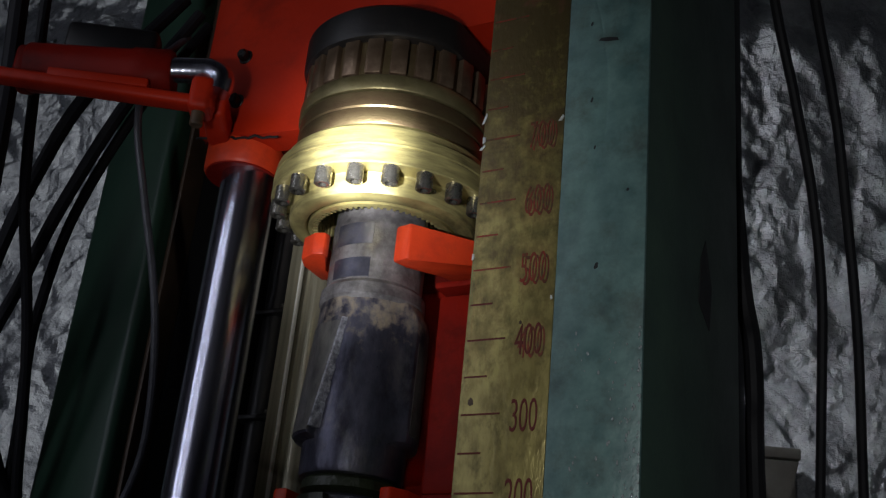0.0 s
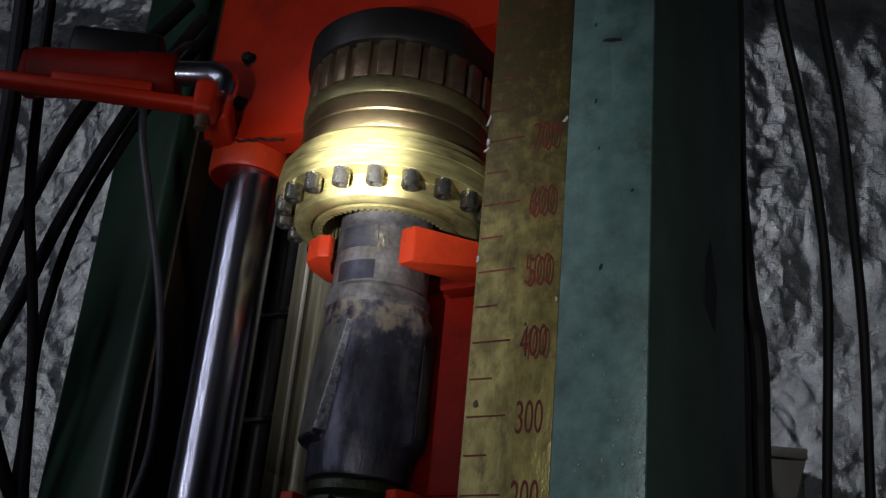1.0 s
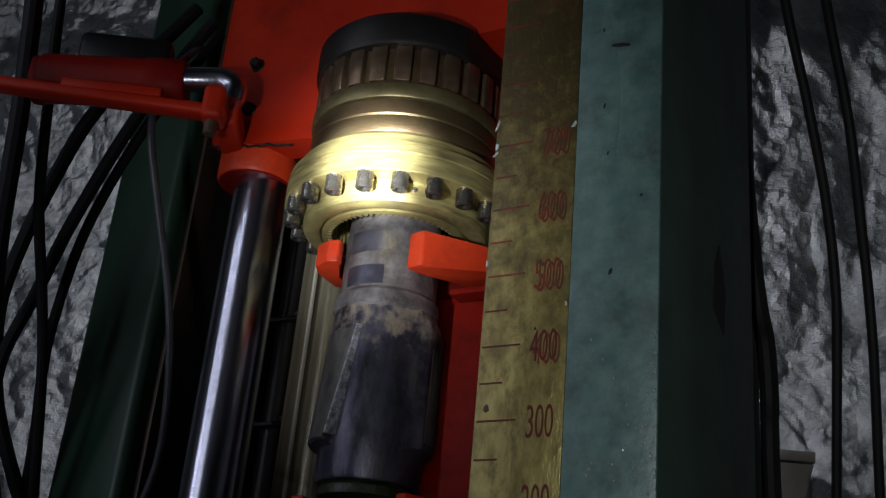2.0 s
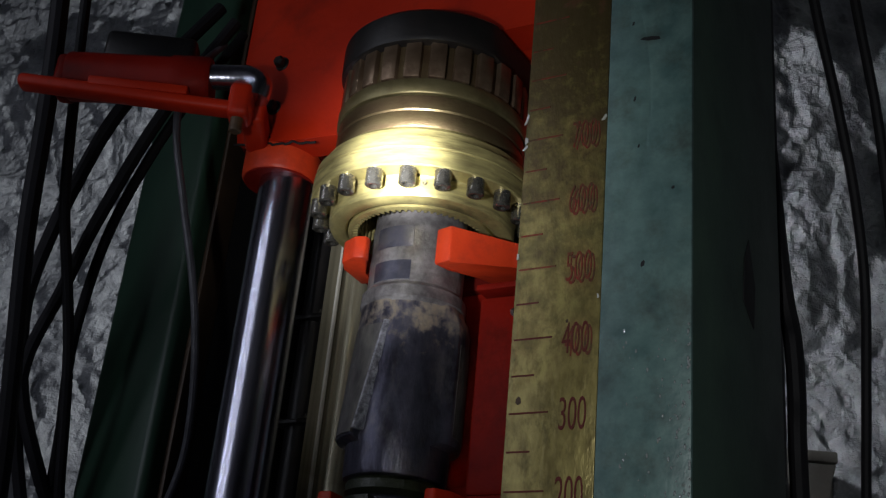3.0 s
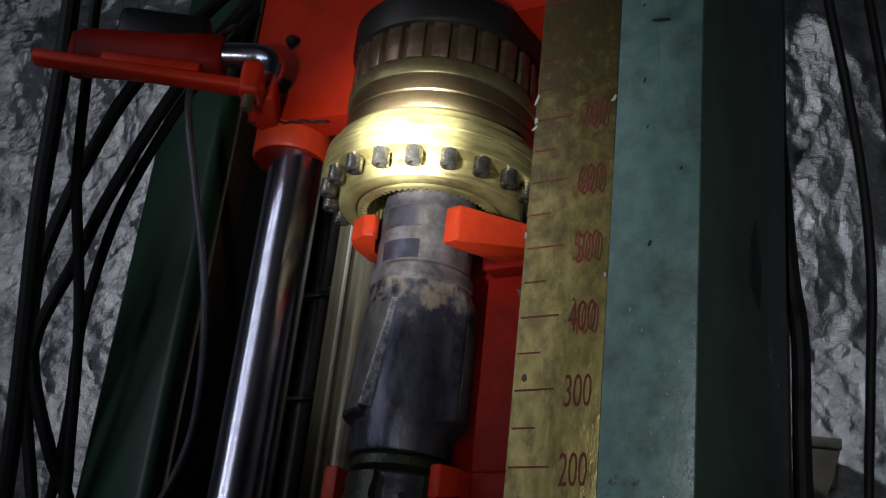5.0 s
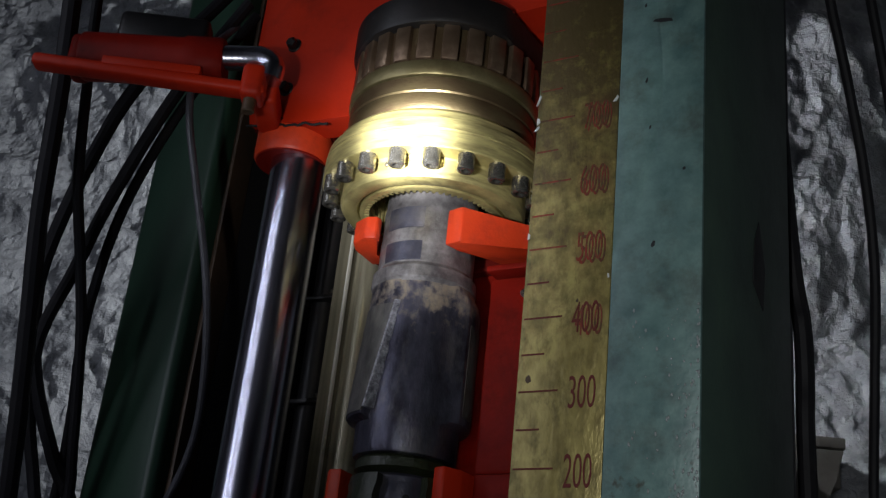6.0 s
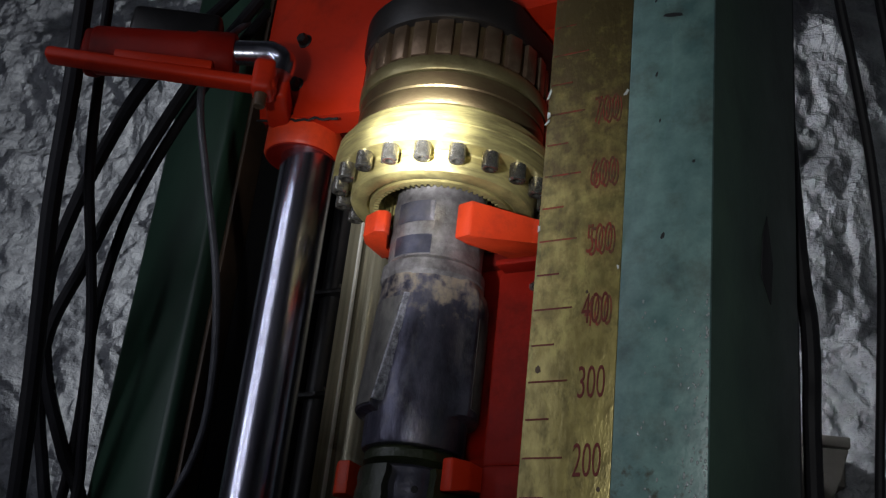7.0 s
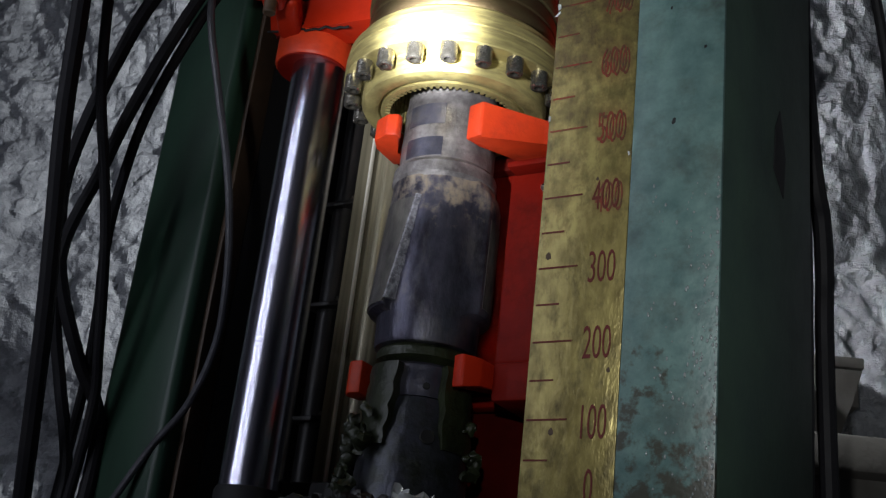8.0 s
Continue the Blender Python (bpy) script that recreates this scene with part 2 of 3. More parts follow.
def lathe_outline(outline, z0, z1, soft_edge):
    """A plate with a closed outline whose rim is rounded above and below."""
    bm = bmesh.new()
    k = len(outline)
    rings = []
    for shrink, z in ((soft_edge, z0), (soft_edge * 0.3, z0 + soft_edge * 0.3), (0, z0 + soft_edge), (0, z1 - soft_edge), (soft_edge, z1)):
        rings.append([bm.verts.new((x * (1 - shrink / math.hypot(x, y)), y * (1 - shrink / math.hypot(x, y)), z)) for x, y in outline])
    for p, q in zip(rings, rings[1:]):
        for i in range(k):
            bm.faces.new((p[i], p[(i + 1) % k], q[(i + 1) % k], q[i]))
    bm.faces.new(rings[0])
    bm.faces.new(rings[-1])
    return bm


def tube(points, radius, seg=10, steps=10, caps=True):
    """A round hose through the points, smoothly."""
    pts = [Vector(p) for p in points]
    ext = [pts[0] * 2 - pts[1]] + pts + [pts[-1] * 2 - pts[-2]]
    line = []
    for i in range(1, len(ext) - 2):
        a, b, c, d = ext[i - 1:i + 3]
        for k in range(steps):
            t = k / steps
            line.append(0.5 * (2 * b + (c - a) * t + (2 * a - 5 * b + 4 * c - d) * t * t + (3 * b - a - 3 * c + d) * t ** 3))
    line.append(pts[-1])
    bm = bmesh.new()
    rings, side = [], None
    for i, p in enumerate(line):
        way = (line[min(i + 1, len(line) - 1)] - line[max(i - 1, 0)]).normalized()
        if side is None:
            side = way.orthogonal().normalized()
        side = (side - way * side.dot(way)).normalized()
        up = way.cross(side)
        rings.append([bm.verts.new(p + radius * (math.cos(2 * math.pi * k / seg) * side + math.sin(2 * math.pi * k / seg) * up)) for k in range(seg)])
    for a, b in zip(rings, rings[1:]):
        for k in range(seg):
            bm.faces.new((a[k], a[(k + 1) % seg], b[(k + 1) % seg], b[k]))
    bm.faces.new(rings[0])
    bm.faces.new(rings[-1])
    return bm


def cyl(r, length, seg=32, bevel=0.003):
    return lathe([(r - bevel, 0), (r, bevel), (r, length - bevel), (r - bevel, length)], seg)


# ---- the rock chamber ----
def hashed(i, j, k):
    """A repeatable number between 0 and 1 for each whole i and j."""
    v = np.sin(i * 127.1 + j * 311.7 + k * 74.7) * 43758.5453
    return v - np.floor(v)


def facets(u, v, seed, sharp):
    """Flat tilted chips: each cell of a loose grid is a plane of its own, meeting the next in a short steep step."""
    iu, iv = np.floor(u), np.floor(v)
    total, weight = np.zeros_like(u), np.zeros_like(u)
    for di in (-1, 0, 1):
        for dj in (-1, 0, 1):
            a, b = iu + di, iv + dj
            x, y = u - a - hashed(a, b, seed), v - b - hashed(a, b, seed + 1)
            w = np.exp(-sharp * np.sqrt(x * x + y * y))
            plane = 0.45 * hashed(a, b, seed + 2) + 1.5 * (x * (hashed(a, b, seed + 3) - 0.5) + y * (hashed(a, b, seed + 4) - 0.5))
            total += w * plane
            weight += w
    return total / weight


def soft(u, v, seed):
    """Smooth lumps."""
    iu, iv = np.floor(u), np.floor(v)
    x, y = u - iu, v - iv
    x, y = x * x * (3 - 2 * x), y * y * (3 - 2 * y)
    low = hashed(iu, iv, seed) * (1 - x) + hashed(iu + 1, iv, seed) * x
    top = hashed(iu, iv + 1, seed) * (1 - x) + hashed(iu + 1, iv + 1, seed) * x
    return low * (1 - y) + top * y - 0.5


def rock_height(u, v, seed):
    """How far the broken face stands out: swells, then fracture planes of five sizes."""
    u, v = u + 0.05 * soft(u * 4, v * 4, seed), v + 0.05 * soft(u * 4, v * 4, seed + 7)
    d = 0.24 * soft(u * 0.8, v * 0.8, seed) + 0.09 * soft(u * 2.1, v * 2.1, seed + 3)
    p, q = u * 0.9 + v * 0.42, v * 0.9 - u * 0.42
    for n, (size, gain) in enumerate(((0.55, 0.12), (0.22, 0.065), (0.095, 0.036), (0.042, 0.018), (0.02, 0.007))):
        d = d + gain * facets(p / size, q / (size * 1.25), seed + 11 * n, 13)
    return d + 0.006 * soft(u * 60, v * 60, seed)


def rock_wall(name, a, b, heights, stations, seed, lean=0.0):
    """A broken rock face from a to b; stations: how far along each column of points stands."""
    a, b = Vector((*a, 0)), Vector((*b, 0))
    along = (b - a).normalized()
    out = Vector((along.y, -along.x, 0))
    u, v = np.meshgrid(np.array(stations), np.array(heights), indexing="ij")
    d = rock_height(u + seed * 7.3, v + seed * 3.1, seed * 1.7) - lean * (v - 1.5)
    co = np.stack([a.x + along.x * u + out.x * d, a.y + along.y * u + out.y * d, v], -1).reshape(-1, 3)
    n, k = u.shape
    i, j = np.meshgrid(np.arange(n - 1), np.arange(k - 1), indexing="ij")
    c = (i * k + j).ravel()
    me = bpy.data.meshes.new(name)
    me.from_pydata(co.tolist(), [], np.stack([c, c + k, c + k + 1, c + 1], -1).tolist())
    me.materials.append(M_ROCK)
    return tagged(new(name, me), "broken grey rock face of the mine chamber", "rock wall", kind="structure")


def spread(z0, z1, step):
    n = max(1, round((z1 - z0) / step))
    return [z0 + (z1 - z0) * i / n for i in range(n)]


FINE = spread(0, 1.0, 0.1) + spread(1.0, 3.3, 0.0075) + spread(3.3, 4.6, 0.1) + [4.6]
BACK = spread(0, 1.7, 0.03) + spread(1.7, 2.95, 0.0075) + spread(2.95, 3.8, 0.03) + spread(3.8, 5.0, 0.0075) + spread(5.0, 6.28, 0.04) + [6.28]
rock_wall("wall_back", (-3.9, -0.1), (1.7, 2.75), FINE, BACK, 1, 0.05)
COARSE, SIDE = spread(0, 4.6, 0.06) + [4.6], spread(0, 7.07, 0.06)
rock_wall("wall_left", (-3.8, -4.0), (-3.8, 0.2), COARSE, [x for x in SIDE if x < 4.25], 2)
rock_wall("wall_right", (1.6, 3.0), (2.6, -4.0), COARSE, SIDE, 3)
rock_wall("wall_behind", (2.8, -3.6), (-4.0, -3.6), COARSE, [x for x in SIDE if x < 6.85], 4)
tagged(part("floor", box(-4.5, 3.2, -4.4, 3.6, -0.2, 0.0, 0), M_MUD), "wet muddy floor of the mine chamber", "floor", kind="structure")
tagged(part("ceiling", box(-4.5, 3.2, -4.4, 3.6, 4.5, 4.8, 0), M_ROCK), "rough grey rock roof of the chamber", "ceiling", kind="structure")

# ---- machine base ----
base = thing("machine_base", "black steel base frame under the drilling machine", "machine base")
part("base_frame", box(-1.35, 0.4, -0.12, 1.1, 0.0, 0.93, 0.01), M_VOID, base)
# black step added where the rails vanish into the dark
part("dark_step", box(-0.86, -0.54, 0.362, 0.72, 0.984, 1.1, 0.006), M_VOID, base, "black step added for the dark under the guide rail")
part("table_plate", box(-0.85, -0.06, -0.05, 0.7, 0.93, 0.985, 0.006), M_BLACK, base, "wet black steel table plate")

# ---- near guide column with the depth scale ----
CX0, CX1, CY1 = -0.055, 0.184, 0.458
column = thing("guide_column", "dark green box column with teal front and brass depth scale", "machine column", group="guide columns")
part("column_body", box(CX0 - 0.001, CX1, 0.0, CY1, 0.93, 3.3, 0.004), M_GREEN, column)
part("front_plate", box(0.065, CX1 + 0.001, -0.008, 0.0, 0.95, 3.25, 0.003), M_TEAL, column, "chipped teal painted front plate")
scuff = prism([(0.0, -0.075), (0.012, -0.005), (-0.02, 0.06), (-0.045, 0.02), (-0.055, -0.05)], 0, 0.0015, 0.0005)
part("scuff", scuff, M_VOID, column, "dark scuffed dent", m=pose(CX1, 0.285, 1.575, 0, 90, 0) @ pose(0, 0, 0, 0, 0, 90))
for x, z, w, h in ((0.126, 1.829, 0.03, 0.007), (0.105, 1.735, 0.003, 0.009), (0.1, 1.86, 0.003, 0.007), (0.112, 1.66, 0.0025, 0.006), (0.121, 1.487, 0.005, 0.01), (0.16, 1.59, 0.004, 0.005)):
    chip = prism([(-w / 2, -h * 0.3), (-w * 0.1, -h / 2), (w / 2, -h * 0.2), (w * 0.4, h * 0.4), (0, h / 2), (-w * 0.4, h * 0.25)], 0, 0.0006, 0)
    part("paint_chip", chip, M_VOID, column, "dark paint chip", m=pose(x, -0.008, z, 90, 12, 0))
rng = random.Random(11)
drops = bmesh.new()
for i in range(210):
    x, z, k = 0.183 - 0.085 * rng.random() ** 2.6, 0.98 + 0.42 * rng.random() ** 1.2, rng.uniform(0.0006, 0.0019)
    bmesh.ops.create_icosphere(drops, subdivisions=1, radius=k, matrix=pose(x, -0.0083, z) @ Matrix.Diagonal((1, 0.6, rng.uniform(1, 2.4), 1)))
part("water_drops", drops, M_DROP, column, "beads of water running down the paint", angle=180)
plate = part("scale_plate", box(CX0 - 0.003, 0.0645, -0.006, 0.0, 0.95, 2.6, 0.001), M_RULER, column, "stained brass scale plate with red marks")


def numeral(text, x, z, height, parent, ghost=False):
    cu = bpy.data.curves.new("numeral", "FONT")
    cu.offset = -0.0005
    cu.body, cu.size, cu.extrude, cu.align_x, cu.align_y = text, height / 0.7, 0.0006, "CENTER", "CENTER"
    tmp = bpy.data.objects.new("numeral_source", cu)
    me = bpy.data.meshes.new_from_object(tmp)
    bpy.data.objects.remove(tmp)
    me.materials.append(M_INK_FAINT if ghost or z > 1.55 else M_INK if z < 1.45 else M_INK_WORN)
    ob = new("numeral", me)
    ob.parent = parent
    ob.matrix_basis = pose(x, -0.0062 if ghost else -0.0066, z, 90, 0, 0) @ Matrix.Diagonal((0.42, 1, 1, 1))
    ob["label"] = "faded red numeral " + text
    return ob


for k in range(0, 21):
    z = 1.0 + 0.05 * k
    major = k % 2 == 0
    part("tick", box(CX0 + 0.001, 0.0 if major else -0.022, -0.0072, -0.0062, z - 0.0011, z + 0.0011, 0), M_INK if z < 1.48 else M_INK_WORN if z < 1.58 else M_INK_FAINT, plate)
    if major:
        if k <= 14:
            numeral(str(50 * k), 0.033, z - 0.006 if k else z + 0.016, 0.043, plate)
        if 8 <= k <= 14:  # the upper numerals were printed twice
            numeral(str(50 * k), 0.0375, z - 0.0105, 0.043, plate, True)

for x, z, w in ((-0.042, 1.317, 0.008), (0.05, 1.16, 0.005), (-0.02, 1.085, 0.007), (0.02, 1.42, 0.004)):
    spot = prism([(-w / 2, -w * 0.3), (-w * 0.1, -w * 0.7), (w / 2, -w * 0.4), (w * 0.35, w * 0.4), (0, w * 0.75), (-w * 0.45, w * 0.3)], 0, 0.0004, 0)
    part("stain_spot", spot, M_BROWN, plate, "dark greasy spot", m=pose(x, -0.006, z, 90, 0, 0))
for x, z, w, h, r in ((-0.056, 1.735, 0.004, 0.022, 8), (-0.055, 1.7, 0.006, 0.012, -15), (-0.056, 1.688, 0.004, 0.012, 30), (-0.056, 1.52, 0.004, 0.011, -10), (0.062, 1.715, 0.005, 0.012, 20), (0.062, 1.45, 0.003, 0.007, -20)):
    scrap = prism([(-w / 2, -h / 2), (w * 0.4, -h * 0.35), (w / 2, h * 0.3), (-w * 0.2, h / 2)], 0, 0.0015, 0.0003)
    part("tape_scrap", scrap, M_PLASTIC, plate, "crumpled clear tape scrap", m=pose(x, -0.0075, z, 80, r, 0))

# ---- far guide column ----
far_column = thing("guide_column", "glossy green painted box column behind the hoses", "machine column", group="guide columns")
part("column_body", box(-1.19, -1.0, 0.35, 0.75, 0.93, 3.3, 0.02, 4), M_GREEN_LEFT, far_column)
part("edge_strip", box(-0.998, -0.985, 0.39, 0.45, 0.93, 3.3, 0.003), M_BROWN, far_column, "rusty brown edge strip")
# black plate paints the shade on the column's right side
part("side_shade_plate", box(-0.998, -0.987, 0.452, 0.75, 0.93, 3.3, 0.002), M_VOID, far_column, "black plate for the shade on the column's side")
# panel added to make the gap between the columns dark
back = thing("dark_gap_panel", "black panel added for the dark gap between the columns", "machine panel")
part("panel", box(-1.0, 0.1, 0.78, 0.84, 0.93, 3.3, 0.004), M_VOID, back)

# ---- lift cylinder ----
LX, LY = -0.72, 0.29
lift = thing("lift_cylinder", "chromed hydraulic lift rod with red painted collar", "hydraulic cylinder", (LX, LY, 0))
part("piston_rod", lathe([(0.054, 1.02), (0.054, 1.95)], 128), M_CHROME, lift)
part("collar", lathe([(0.056, 1.897), (0.071, 1.893), (0.075, 1.899), (0.075, 1.947), (0.07, 1.952), (0.056, 1.952)], 64, closed=True), M_ORANGE, lift, "red painted collar", m=pose(-0.013, -0.008, 0))
# ring added to paint the collar's underside as dark as its shade
part("underside_ring", lathe([(0.03, 1.896), (0.069, 1.8905), (0.07, 1.896), (0.03, 1.9)], 64, closed=True), M_RED_WORN_SHADE, lift, "dark red ring for the collar's shaded underside", m=pose(-0.013, -0.008, 0))
part("weld_bead", lathe([(0.056, 1.951), (0.074, 1.952), (0.077, 1.955), (0.073, 1.958), (0.056, 1.959)], 96, lambda a, z, r: r + (0.003 * math.sin(a * 7) + 0.003 * math.sin(a * 17) if r > 0.07 else 0), closed=True), M_RED_SHADE, lift, m=pose(-0.013, -0.008, 0))
part("gland", lathe([(0.05, 0.985), (0.06, 0.99), (0.06, 1.062), (0.057, 1.068), (0.05, 1.07)], 48), M_VOID, lift)

# ---- drive head ----
AX, AY = -0.38, 0.258
head = thing("drive_head", "red painted steel drive head above the chuck", "drive head")
wing = [(-0.812, 2.03), (-0.795, 1.955), (-0.7, 1.944), (-0.64, 1.936), (-0.556, 1.93), (-0.556, 2.076), (-0.075, 2.076), (-0.075, 3.2), (-0.812, 3.2)]
part("wing_plate", prism(wing, 0, 0.07, 0.001), M_RED, head, m=pose(0, 0.28, 0, 90, 0, 0))
part("wing_side", box(-0.81, -0.77, 0.281, 0.5, 1.97, 3.2, 0.004), M_RED, head)
part("rear_plate", box(-0.58, -0.06, 0.44, 0.5, 1.9, 3.2, 0.006), M_RED, head)
part("gear_housing", box(-0.555, -0.078, 0.281, 0.44, 2.08, 3.2, 0.001), M_RED, head)
rim = [(0.176 * math.cos(radians(a)), 0.176 * math.sin(radians(a))) for a in range(86, 336, 4)]
corner = (0.197 * math.cos(radians(33)), 0.197 * math.sin(radians(33)))
for p, q in ((rim[-1], corner), (corner, rim[0])):
    rim += [(p[0] + (q[0] - p[0]) * k / 6, p[1] + (q[1] - p[1]) * k / 6) for k in range(1, 7 if q is corner else 6)]
part("seal_flange", lathe_outline(rim, 2.005, 2.075, 0.01), M_BLACK, head, "black oily seal flange", m=pose(AX, AY, 0))
seam = [(x, 0.2085, 1.953 - 0.16 * (x + 0.8) + 0.006 * noise.noise(Vector((x * 45, 0, 0))) + 0.003 * noise.noise(Vector((x * 130, 4, 0)))) for x in (-0.8 + 0.006 * i for i in range(34))]
part("torn_seam", tube(seam, 0.0024, 6, 3), M_VOID, head, "dark torn paint seam")
for x, z in ((-0.716, 2.122), (-0.717, 2.021)):
    part("hex_bolt", cyl(0.0115, 0.02, 6), M_BLACK, head, m=pose(x, 0.212, z, 90, 0, 0))
    part("washer", cyl(0.0155, 0.004, 24, 0.001), M_BLACK, head, m=pose(x, 0.212, z, 90, 0, 0))

# ---- chuck ----
chuck = thing("drill_chuck", "worn brass chuck with a ring of cap screws", "drill chuck", (AX, AY, 0))
part("spindle", lathe([(0.12, 1.838), (0.165, 1.838), (0.168, 1.843), (0.168, 1.868), (0.166, 1.871), (0.168, 1.874), (0.167, 1.9), (0.158, 1.903), (0.158, 2.02)], 128), M_BRONZE, chuck, "tarnished reddish spindle sleeve")
part("spindle_ring", lathe([(0.157, 1.9025), (0.1695, 1.904), (0.171, 1.907), (0.171, 1.928), (0.168, 1.933), (0.157, 1.936)], 128, closed=True), M_BRASS_SHADED, chuck)
lobe = part("spline_lobe", box(0.15, 0.168, -0.0145, 0.0145, 1.937, 2.006, 0.003), M_LOBE, chuck, "worn bright spline lobe")
for i in range(1, 24):
    again(lobe, pose(0, 0, 0, 0, 0, 15 * i))
part("band", lathe([(0.12, 1.752), (0.195, 1.752), (0.197, 1.754), (0.197, 1.781), (0.1952, 1.7825), (0.1952, 1.7855), (0.197, 1.787), (0.1945, 1.806), (0.1875, 1.8078), (0.182, 1.826), (0.178, 1.8278), (0.169, 1.838), (0.12, 1.838)], 160, closed=True), M_BRASS, chuck, angle=14)
part("lower_collar", lathe([(0.125, 1.7515), (0.163, 1.7515), (0.161, 1.749), (0.161, 1.721), (0.158, 1.716), (0.15, 1.7125), (0.137, 1.711), (0.131, 1.714), (0.127, 1.722)], 160, closed=True), M_BRASS, chuck)


def teeth(a, z, r):
    k = (a / (2 * math.pi) * 66) % 1
    return r + (0.0085 if k < 0.45 else 0.0) if r < 0.115 else r


part("gear_ring", lathe([(0.1265, 1.7115), (0.1265, 1.85), (0.11, 1.85), (0.11, 1.7105), (0.119, 1.7095)], 66 * 8, teeth, closed=True), M_BRASS, chuck)
screw = lathe([(0.003, 0.011), (0.007, 0.011), (0.007, 0.0), (0.0117, 0.0), (0.0142, 0.002), (0.0142, 0.031), (0.012, 0.032)], 24)
SCREWS = 20
first = part("cap_screw", screw, M_BOLT, chuck, m=pose(0.181, 0, 1.7235))
for i in range(1, SCREWS):
    a = 2 * math.pi * i / SCREWS
    again(first, pose(0.181 * math.cos(a), 0.181 * math.sin(a), 1.7235))
part("grease_nipple", cyl(0.004, 0.008, 16, 0.001), M_BOLT, chuck, m=pose(0.158 * math.cos(radians(45)), 0.158 * math.sin(radians(45)), 1.738, 0, 90, 45))

# ---- drill rod in the chuck ----
rod = thing("drill_rod", "worn muddy steel drill rod held in the gripper", "drill rod", (AX, AY, 0))


def ridge(z):
    """The slanting front edge of the wide blade, in degrees, and how far the blade stands out there."""
    k = (1.56 - z) / 0.22
    return -84 - 22 * k, 0.0855 + 0.0155 * min(max(k, 0), 1)


def blade(a, z, r):
    """Raised blades with a smooth flute between them; the widest has a slanting edge."""
    edge, stand = ridge(z)
    d = (math.degrees(a) + 220) % 360 - 220
    wide = min(max((edge - d) / 3, 0), 1) * min(max((d + 205) / 8, 0), 1)
    narrow = min(max((d + 30) / 24, 0), 1) ** 2 * min(max((78 - d) / 8, 0), 1)
    return min(r, 0.0838 + (stand - 0.0838) * wide + (0.1 - 0.0838) * narrow)


part("neck", lathe([(0.06, 1.84), (0.072, 1.835), (0.076, 1.83), (0.079, 1.72), (0.081, 1.71), (0.081, 1.6), (0.088, 1.592), (0.089, 1.572), (0.08, 1.56)], 128), M_NECK, rod, "mud-stained neck of the rod")
prof = [(0.08, 1.58), (0.087, 1.572), (0.089, 1.562), (0.096, 1.552), (0.103, 1.535), (0.1065, 1.52)] + [(0.1065 - 0.00018 * i, 1.514 - 0.005 * i) for i in range(34)] + [(0.1, 1.346), (0.0985, 1.341), (0.088, 1.3365), (0.0838, 1.334), (0.083, 1.288), (0.081, 1.283), (0.07, 1.281)]
part("rod_body", lathe(prof, 400, blade), M_ROD, rod)


edge = bmesh.new()
ribs = []
for i in range(26):
    z = 1.53 - 0.0072 * i
    a, stand = ridge(z)
    wide = 4.5 + 2.5 * noise.noise(Vector((0, 3, z * 60)))
    spots = ((a - 1.5, 0.08), (a - 1.5, stand + 0.0012), (a + 1, stand + 0.0016), (a + wide, 0.0846), (a + wide, 0.08))
    ribs.append([edge.verts.new((r * math.cos(radians(b)), r * math.sin(radians(b)), z)) for b, r in spots])
for p, q in zip(ribs, ribs[1:]):
    for k in range(5):
        edge.faces.new((p[k], p[(k + 1) % 5], q[(k + 1) % 5], q[k]))
edge.faces.new(ribs[0])
edge.faces.new(ribs[-1])
# pale edge face: rubbed steel with its highlight put into the colour
part("bright_edge", edge, M_EDGE_HIGHLIGHT, rod, "rubbed slanting edge with its highlight in the colour")


def slanted_shell(rows, thick, n=14):
    """A thin curved skin: rows of (height, first angle, last angle, radius), from the top down."""
    bm = bmesh.new()
    grid = [[[bm.verts.new((q * math.cos(radians(a0 + (a1 - a0) * i / n)), q * math.sin(radians(a0 + (a1 - a0) * i / n)), z)) for i in range(n + 1)] for q in (r - thick, r)] for z, a0, a1, r in rows]
    for (p, q), (u, v) in zip(grid, grid[1:]):
        for i in range(n):
            bm.faces.new((q[i], q[i + 1], v[i + 1], v[i]))
            bm.faces.new((p[i + 1], p[i], u[i], u[i + 1]))
        for i in (0, n):
            bm.faces.new((p[i], q[i], v[i], u[i]))
    for p, q in (grid[0], grid[-1]):
        for i in range(n):
            bm.faces.new((p[i], p[i + 1], q[i + 1], q[i]))
    return bm


FLANK = [1.525 - 0.009 * i for i in range(21)]
# lighter skins: mud, and light on the blades put into the colour
part("lit_flank", slanted_shell([(z, -178, ridge(z)[0] - 2, ridge(z)[1] + 0.0009) for z in FLANK], 0.004), M_FLANK, rod, "muddy blade with side light in its grey, beside the edge")
part("lit_flank", slanted_shell([(z, -2 - 4 * (1.51 - z), 60, 0.1009) for z in FLANK[2:-1]], 0.004), M_FLANK, rod, "muddy narrow blade in the same lightened grey")


